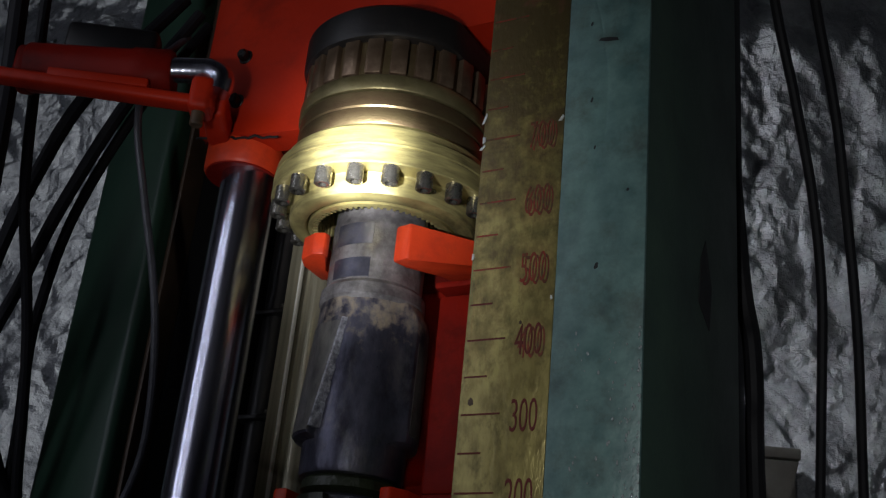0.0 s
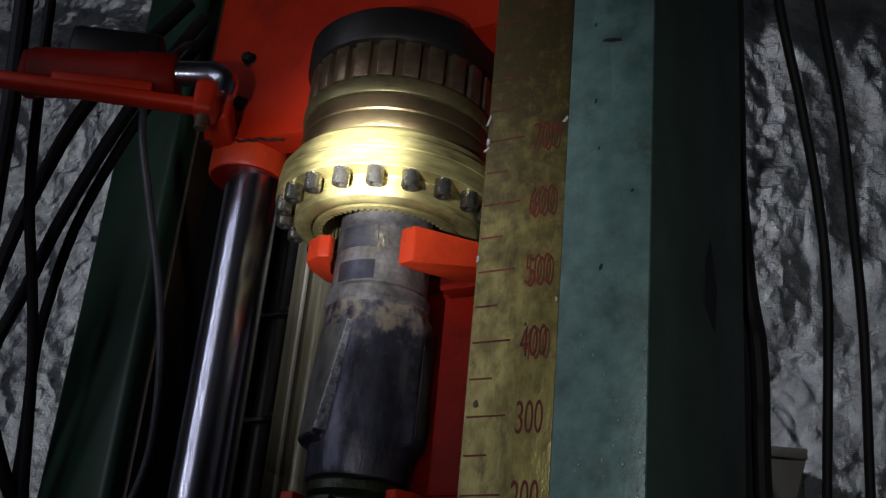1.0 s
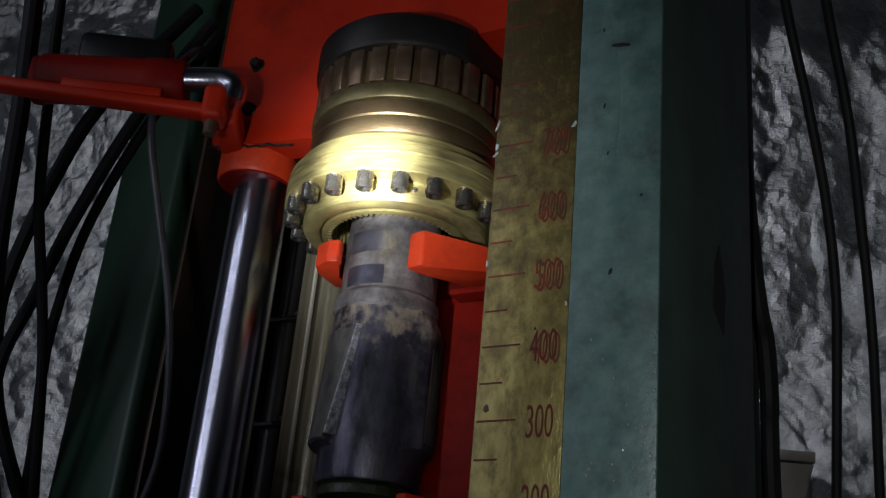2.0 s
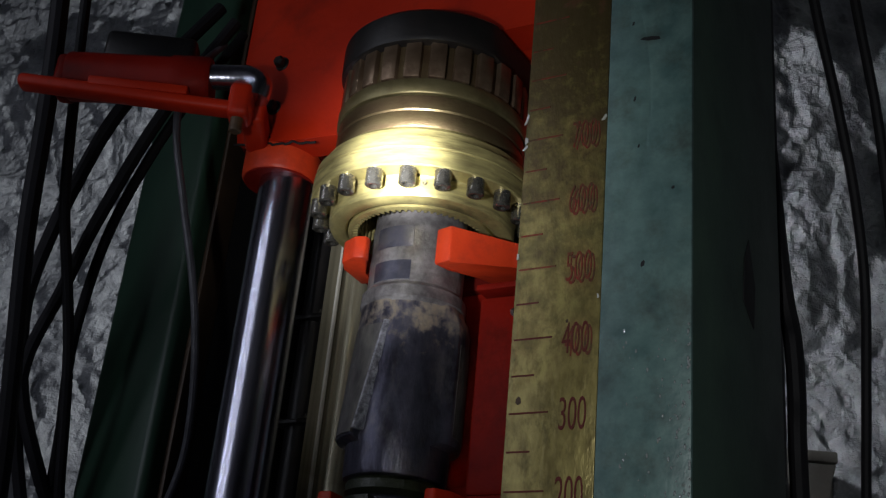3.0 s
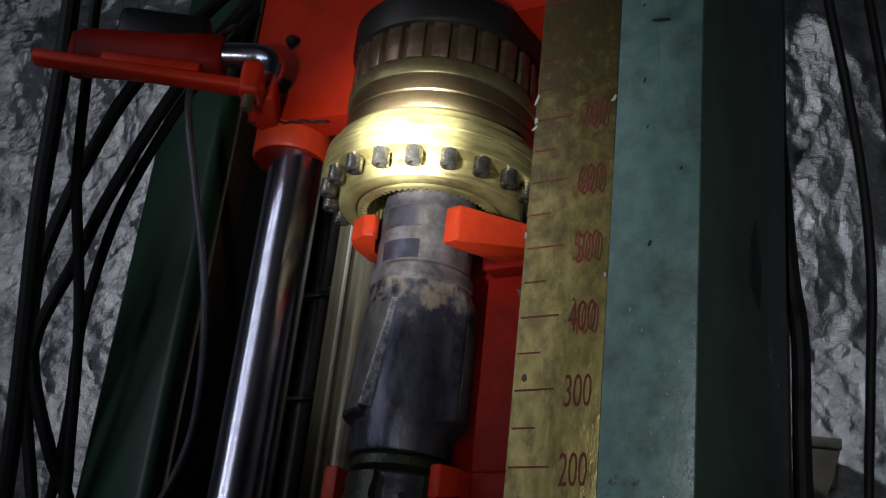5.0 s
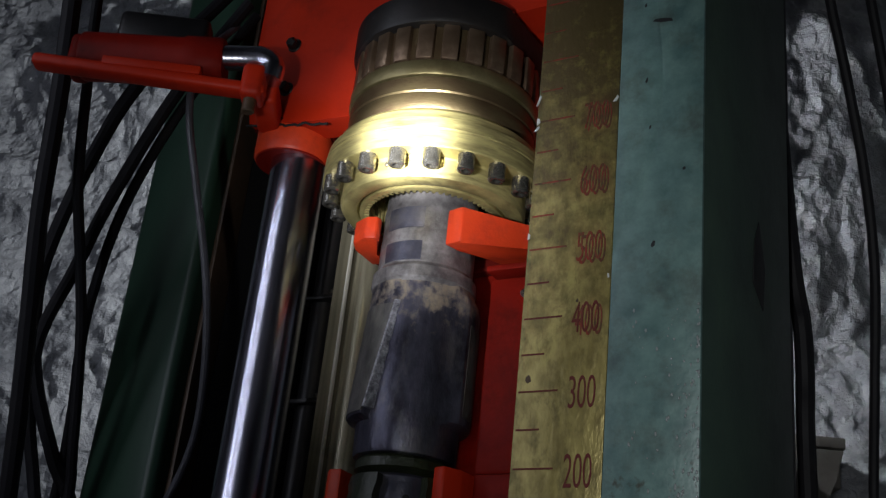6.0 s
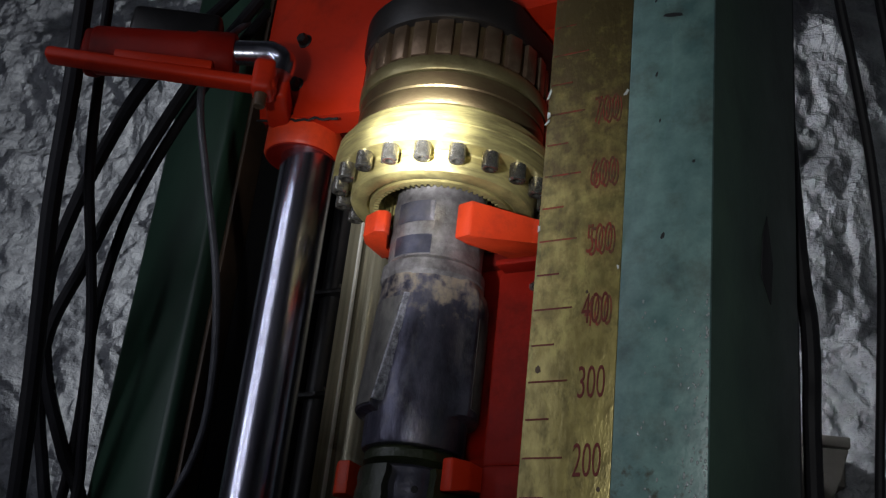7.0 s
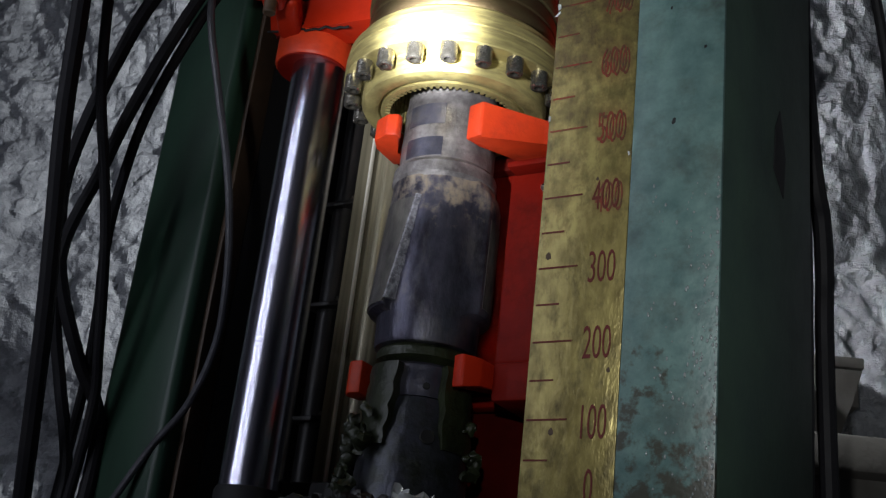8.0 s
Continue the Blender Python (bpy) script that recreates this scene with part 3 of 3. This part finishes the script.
def curved_pad(a0, a1, z0, z1, r0, r1, n=14):
    pad = bmesh.new()
    cols = []
    for i in range(n + 1):
        a = radians(a0 + (a1 - a0) * i / n)
        cols.append([[pad.verts.new((r * math.cos(a), r * math.sin(a), z)) for z in (z0, z1)] for r in (r0, r1)])
    for (p, q), (u, v) in zip(cols, cols[1:]):
        pad.faces.new((q[0], v[0], v[1], q[1]))
        pad.faces.new((p[1], u[1], u[0], p[0]))
        for k in (0, 1):
            pad.faces.new((p[k], q[k], v[k], u[k]))
    for p, q in (cols[0], cols[-1]):
        pad.faces.new((p[0], q[0], q[1], p[1]))
    return pad


for z0, z1 in ((1.662, 1.7), (1.603, 1.637)):
    part("wrench_flat", curved_pad(-116, -66, z0, z1, 0.076, 0.0824), M_PATCH, rod, "dark worn wrench flat")
part("pin_shank", lathe([(0.07, 1.283), (0.076, 1.276), (0.077, 1.262), (0.066, 1.255), (0.035, 1.252)], 64), M_GREASE, rod, "greased threaded pin")
part("pin_neck", lathe([(0.058, 1.256), (0.063, 1.25), (0.063, 1.2)], 48), M_PATCH, rod, "bare bluish steel neck")
# black disc stands in for the dark of a small hole
part("neck_hole_disc", cyl(0.0055, 0.006, 16, 0.001), M_VOID, rod, m=pose(0.0595 * math.cos(radians(-50)), 0.0595 * math.sin(radians(-50)), 1.216, 0, 90, -50))

# ---- tool joint below ----
joint = thing("tool_joint", "greasy olive-black tool joint standing on the table plate", "tool joint", (AX, AY, 0))
bell = [(0.05, 1.2), (0.064, 1.198), (0.066, 1.19), (0.069, 1.172), (0.075, 1.148), (0.082, 1.122), (0.087, 1.095), (0.089, 1.06), (0.0905, 1.056), (0.0905, 1.02), (0.094, 0.99), (0.09, 0.985)]
part("bell", lathe(bell, 96, lambda a, z, r: r + 0.0012 * noise.noise(Vector((4 * math.cos(a), 4 * math.sin(a), z * 30)))), M_SHOULDER, joint, "oily flared steel bell")
# black disc painted for the dark hole in the bell
part("bell_hole_disc", cyl(0.012, 0.006, 20, 0.001), M_VOID, joint, m=pose(0.0755 * math.cos(radians(-44)), 0.0755 * math.sin(radians(-44)), 1.133, 0, 75, -44))
sleeve = [(1.25 - 0.012 * i, -30 + 1.2 * math.sin(i * 1.3), 274 - 0.5 * i + 1.5 * math.sin(i * 1.9), 0.081 + 0.0008 * i + 0.0015 * math.sin(i * 2.3)) for i in range(12)]
part("grease_sleeve", slanted_shell(sleeve, 0.026, 40), M_GREASE, joint, "split sleeve caked in dark grease")
rng = random.Random(8)
clumps = bmesh.new()
for i in range(70):
    a, z, k = radians(rng.uniform(-190, -104) if i < 54 else rng.uniform(-20, 10)), 1.02 + 0.15 * rng.random() ** 1.4, rng.uniform(0.004, 0.015)
    r = 0.118 - 0.14 * (z - 1.02)
    got = bmesh.ops.create_icosphere(clumps, subdivisions=2, radius=k, matrix=pose(r * math.cos(a), r * math.sin(a), z, rng.uniform(0, 90), rng.uniform(0, 90), 0) @ Matrix.Diagonal((1, rng.uniform(0.6, 1), rng.uniform(0.5, 1), 1)))
    for v in got["verts"]:
        v.co += 0.009 * noise.noise_vector(v.co * 90)
part("grease_clumps", clumps, M_GREASE, joint, "lumps of dark grease and mud", angle=60)

# wet cuttings round the joint
mound = lathe([(0.1, 0.99), (0.108, 1.025), (0.13, 1.025), (0.17, 1.008), (0.22, 0.995), (0.27, 0.984)], 96, lambda a, z, r: r * (1 + 0.12 * noise.noise(Vector((3 * math.cos(a), 3 * math.sin(a), z * 40)))))
tagged(part("mud_mound", mound, M_WET, m=pose(AX, AY, 0), angle=180), "wet black mound of drilling mud round the joint", "mud", kind="stuff")
rng = random.Random(5)
chips = bmesh.new()
for i in range(520):
    a, r = rng.uniform(-3.1, 0.6), rng.uniform(0.105, 0.26)
    k = 0.002 + 0.012 * rng.random() ** 2.5
    bmesh.ops.create_icosphere(chips, subdivisions=1, radius=k, matrix=pose(AX + r * math.cos(a), AY + r * math.sin(a), 0.985 + k * 0.5 + 0.04 * max(0.0, min(1.0, (0.27 - r) / 0.14)), rng.uniform(0, 90), rng.uniform(0, 90), 0) @ Matrix.Diagonal((1, rng.uniform(0.5, 1), rng.uniform(0.4, 0.8), 1)))
tagged(part("drill_cuttings", chips, M_WET), "wet shiny black drill cuttings on the table plate", "rock chips", kind="stuff")

# crumpled clear plastic lying on the mud
def plastic(x, y, z, size, seed):
    bm = bmesh.new()
    n = 12
    g = [[bm.verts.new((size * (i / n - 0.5), size * 0.5 * (j / n - 0.5), 0.25 * size * noise.noise(Vector((i * 0.55, j * 0.55, seed))))) for j in range(n + 1)] for i in range(n + 1)]
    for i in range(n):
        for j in range(n):
            bm.faces.new((g[i][j], g[i + 1][j], g[i + 1][j + 1], g[i][j + 1]))
    ex = bmesh.ops.extrude_face_region(bm, geom=bm.faces[:])
    bmesh.ops.translate(bm, verts=[v for v in ex["geom"] if isinstance(v, bmesh.types.BMVert)], vec=(0, 0, 0.0012))
    ob = part("plastic_scrap", bm, M_PLASTIC, m=pose(x, y, z, 25, 10, 40 * seed), angle=20)
    return tagged(ob, "crumpled wet clear plastic scrap on the mud", "plastic scrap", group="plastic scraps")


plastic(AX + 0.115, AY - 0.145, 1.018, 0.085, 1)
plastic(AX + 0.225, AY - 0.08, 1.01, 0.08, 2)

# ---- rod gripper ----
grip = thing("rod_gripper", "red painted steel rod gripper with two pairs of jaws", "rod gripper")
# arm, webs and lower plate take the darkened reds in place of shade
part("back_arm", box(-0.37, -0.07, 0.375, 0.425, 1.225, 1.66, 0.008), M_RED_WORN_SHADE, grip, "red back arm with shade in its paint")
part("side_block", box(-0.261, -0.08, 0.27, 0.374, 1.265, 1.594, 0.008), M_RED_WORN_SHADE, grip)
part("lower_plate", box(-0.37, -0.07, 0.4, 0.43, 1.0, 1.224, 0.004), M_RED_SHADE, grip, "red lower plate darkened for shade")
part("latch_plate", box(-0.262, -0.1, 0.256, 0.374, 1.601, 1.612, 0.003), M_RED_WORN_SHADE, grip)
# black block paints a dark recess in the red face
part("latch", box(-0.19, -0.1, 0.268, 0.284, 1.572, 1.598, 0.004), M_VOID, grip, "black block for a dark recess")
part("wire_loop", tube([(-0.185, 0.266, 1.588), (-0.165, 0.258, 1.578), (-0.14, 0.258, 1.582), (-0.118, 0.262, 1.57), (-0.13, 0.26, 1.56), (-0.155, 0.258, 1.566)], 0.0028, 8, 6), M_BOLT, grip, "bright wire loop", angle=80)
# small steel pin added for the glint in the recess
part("glint_pin", cyl(0.007, 0.035, 16, 0.002), M_BOLT, grip, m=pose(-0.195, 0.262, 1.556, 20, 70, 0))


def jaw(right, left, z0, z1, low, high, paint, label):
    bm = prism(right, z0, z1, 0.004)
    for v in bm.verts:
        if v.co.z < (z0 + z1) / 2:
            v.co.z += 0.03 * min(1, max(0, (v.co.y - 0.19) / 0.11))
    part("jaw", bm, paint, grip, label)
    part("jaw", prism(left, low, high, 0.004), M_ORANGE, grip, "chamfered bright red jaw")
    part("jaw_web", box(-0.494, -0.1, 0.35, 0.374, z0 + 0.03, z1 - 0.008, 0.003), M_RED_SHADE, grip)
    part("jaw_link", box(-0.494, -0.474, 0.262, 0.352, z0 + 0.03, z1 - 0.01, 0.003), M_RED_SHADE, grip)


jaw([(-0.297, 0.172), (-0.266, 0.165), (-0.2, 0.262), (-0.1, 0.335), (-0.1, 0.376), (-0.26, 0.376), (-0.288, 0.31), (-0.288, 0.21)],
    [(-0.492, 0.2), (-0.478, 0.172), (-0.446, 0.158), (-0.428, 0.164), (-0.428, 0.178), (-0.466, 0.222), (-0.466, 0.265), (-0.496, 0.265)], 1.617, 1.68, 1.643, 1.684, M_ORANGE, "chamfered bright red jaw")
jaw([(-0.29, 0.2), (-0.27, 0.196), (-0.254, 0.226), (-0.25, 0.376), (-0.27, 0.376), (-0.284, 0.3)],
    [(-0.508, 0.235), (-0.492, 0.215), (-0.468, 0.215), (-0.472, 0.265), (-0.5, 0.265)], 1.207, 1.262, 1.212, 1.267, M_RED, "chipped red jaw")
# jaw arm darkened for the side turned from the lamp
part("jaw_arm", box(-0.249, -0.1, 0.25, 0.374, 1.2, 1.262, 0.006), M_RED_WORN_SHADE, grip, "red jaw arm darkened for shade")

# ---- guide rails behind the rod ----
rails = thing("guide_rail", "bright machined steel guide rail with mounting strip", "guide rail")
part("rail", box(-0.691, -0.661, 0.42, 0.49, 0.985, 1.99, 0.002), M_RAIL, rails)
part("bright_edge", box(-0.6605, -0.6565, 0.414, 0.4235, 0.985, 1.99, 0.0008), M_PALE_EDGE, rails, "pale edge strip of the rail")
part("mounting_strip", box(-0.657, -0.612, 0.424, 0.488, 0.985, 1.99, 0.016, 4), M_RAIL, rails, "golden lit steel strip")
pipe = thing("hydraulic_pipe", "black hydraulic pipe with clamp rings", "hydraulic pipe")
part("pipe", lathe([(0.026, 0.985), (0.026, 1.99)], 32), M_BLACK, pipe, m=pose(-0.735, 0.46, 0))
for z in (1.23, 1.455, 1.668):
    part("clamp", box(-0.772, -0.69, 0.42, 0.5, z - 0.005, z + 0.005, 0.003), M_BLACK, pipe)
    part("clamp_screw", cyl(0.006, 0.01, 12, 0.001), M_BOLT, pipe, m=pose(-0.697, 0.428, z + 0.004))

# ---- swing arm with its small cylinder ----
arm = thing("swing_arm", "red painted swing arm with a small hydraulic cylinder", "swing arm")
arm.matrix_basis = pose(-0.66, 0.09, 1.93, 0, 0, 32)
part("bar", box(-0.425, 0.0, -0.02, 0.02, -0.012, 0.011, 0.009, 3), M_RED, arm, m=pose(0, 0, 0, 0, 1.5, 0))
part("barrel", lathe([(0.03, 0), (0.043, 0.004), (0.046, 0.01), (0.046, 0.19), (0.049, 0.196), (0.049, 0.258), (0.045, 0.266), (0.022, 0.27)], 48), M_RED_WORN_SHADE, arm, m=pose(-0.355, 0.03, 0.05, 0, 86, 0))
part("piston_rod", tube([(-0.1, 0.012, 0.07), (-0.05, 0.01, 0.074), (-0.018, 0.006, 0.074), (0.002, 0.004, 0.06), (0.0, 0.004, 0.03)], 0.0235, 24, 12), M_CHROME, arm, angle=60)
part("lug", box(-0.046, -0.004, -0.024, 0.036, -0.018, 0.05, 0.012, 4), M_RED, arm)
part("lug_pin", cyl(0.012, 0.03, 24, 0.002), M_BROWN, arm, "rusty pivot pin", m=pose(-0.026, 0.0, -0.044))
part("saddle", box(-0.3, -0.12, -0.02, 0.03, 0.012, 0.03, 0.004), M_RED, arm)
part("link", box(-0.03, 0.015, 0.03, 0.16, 0.0, 0.05, 0.01, 3), M_RED, arm)
part("end_block", box(-0.372, -0.335, 0.0, 0.065, 0.008, 0.085, 0.012, 3), M_RED_WORN_SHADE, arm)
part("port_block", box(-0.3, -0.13, 0.02, 0.07, 0.098, 0.16, 0.012, 3), M_BLACK, arm, "black oily port block")

# ---- hoses ----
def hose(points, r, label, group="hydraulic hoses", paint=M_RUBBER):
    return tagged(part("hydraulic_hose", tube(points, r), paint, None), label, "hose", group=group)


LOOP = "black rubber hydraulic hose hanging beside the green column"
hose([(-0.99, -0.14, 2.25), (-1.05, -0.046, 1.974), (-1.108, 0.03, 1.732), (-1.145, 0.099, 1.53), (-1.184, 0.168, 1.329), (-1.25, 0.268, 1.025), (-1.27, 0.3, 0.95)], 0.0175, LOOP)
hose([(-0.9, 0.2, 2.3), (-1.0, 0.1, 2.034), (-1.091, 0.102, 1.869), (-1.169, 0.124, 1.715), (-1.206, 0.151, 1.608), (-1.221, 0.21, 1.462), (-1.205, 0.286, 1.321), (-1.17, 0.34, 1.2), (-1.16, 0.33, 0.95)], 0.0145, LOOP)
hose([(-1.03, -0.05, 2.3), (-1.046, 0.01, 1.997), (-1.077, 0.073, 1.812), (-1.088, 0.137, 1.66), (-1.1, 0.191, 1.528), (-1.131, 0.262, 1.333), (-1.154, 0.3, 1.222), (-1.207, 0.33, 0.95)], 0.0105, LOOP)
hose([(-0.85, 0.2, 2.25), (-0.944, 0.15, 2.031), (-1.058, 0.149, 1.811), (-1.136, 0.167, 1.667), (-1.208, 0.184, 1.535), (-1.237, 0.229, 1.399), (-1.238, 0.28, 1.275), (-1.21, 0.32, 1.106), (-1.2, 0.3, 0.95)], 0.013, LOOP)
hose([(-0.86, 0.24, 2.25), (-0.945, 0.18, 2.023), (-1.057, 0.185, 1.81), (-1.127, 0.217, 1.627), (-1.158, 0.248, 1.52), (-1.18, 0.283, 1.413), (-1.202, 0.31, 1.266), (-1.238, 0.33, 0.95)], 0.0105, LOOP)
hose([(-0.87, 0.2, 2.2), (-0.86, 0.11, 2.06), (-0.851, 0.1, 1.94), (-0.849, 0.152, 1.813), (-0.848, 0.217, 1.675), (-0.855, 0.263, 1.566), (-0.874, 0.307, 1.446), (-0.904, 0.337, 1.344), (-0.959, 0.351, 1.239), (-1.031, 0.346, 1.151), (-1.1, 0.3, 0.97), (-1.12, 0.3, 0.93)], 0.0075, "thin grey-sheathed hose bowed in front of the green column", paint=M_SHEATH)
CABLE = "black rubber cable hanging free beside the machine"
hose([(0.284, 0.1, 2.5), (0.297, 0.223, 2.074), (0.310, 0.326, 1.885), (0.317, 0.398, 1.751), (0.313, 0.464, 1.616), (0.293, 0.534, 1.456), (0.27, 0.611, 1.27), (0.25, 0.7, 0.93)], 0.0078, CABLE, "hanging cables")
hose([(0.339, 0.12, 2.5), (0.353, 0.252, 2.08), (0.363, 0.361, 1.875), (0.361, 0.432, 1.732), (0.355, 0.518, 1.557), (0.332, 0.646, 1.278), (0.33, 0.72, 0.93)], 0.0078, CABLE, "hanging cables")
hose([(0.15, 0.53, 2.0), (0.16, 0.58, 1.701), (0.163, 0.629, 1.613), (0.16, 0.66, 1.524), (0.15, 0.7, 1.4), (0.15, 0.74, 0.93)], 0.016, "thick black hose behind the dark green column")

# ---- ledge on the rock wall ----
ledge = thing("wall_bracket", "mud-covered steel bracket with a sloping gusset on the rock", "bracket")
ledge.matrix_basis = pose(-0.043, 1.772, 1.735, 0, 0, 28)
part("top_plate", box(-0.22, 0.06, 0.0, 0.5, -0.03, 0.0, 0.004), M_CONC, ledge)
part("front_plate", prism([(-0.22, -0.035), (0.055, -0.035), (0.03, -0.12), (-0.05, -0.33), (-0.22, -0.33)], 0, 0.02, 0.003), M_CONC, ledge, m=pose(0, 0.02, 0, 90, 0, 0))
part("gusset", box(0.02, 0.05, 0.02, 0.5, -0.13, -0.032, 0.004), M_CONC, ledge)
part("post", box(-0.21, -0.13, -0.07, -0.01, -0.8, -0.05, 0.004), M_BLACK, ledge)
part("strut", tube([(-0.1, -0.03, -0.24), (-0.02, -0.04, -0.4), (0.07, -0.05, -0.62)], 0.016, 12, 6), M_BLACK, ledge, "thin black diagonal strut")
shelf = thing("rock_shelf", "muddy concrete shelf at the foot of the rock", "concrete shelf")
shelf.matrix_basis = pose(0.02, 1.56, 1.472, 0, 0, 28)
part("slab", box(-0.3, 0.9, 0.0, 0.8, -0.09, 0.0, 0.01), M_CONC, shelf)
part("wall_below", box(-0.3, 0.9, 0.08, 0.8, -1.5, -0.09, 0.0), M_CONC, shelf)

# ---- moving parts ----
def motions():
    walk(chuck, [(t, pose(AX, AY, 0, 0, 0, -74.3 - 9.93 * t)) for t in (0.0, 2.0, 4.0, 6.0, 8.0)])


motions()
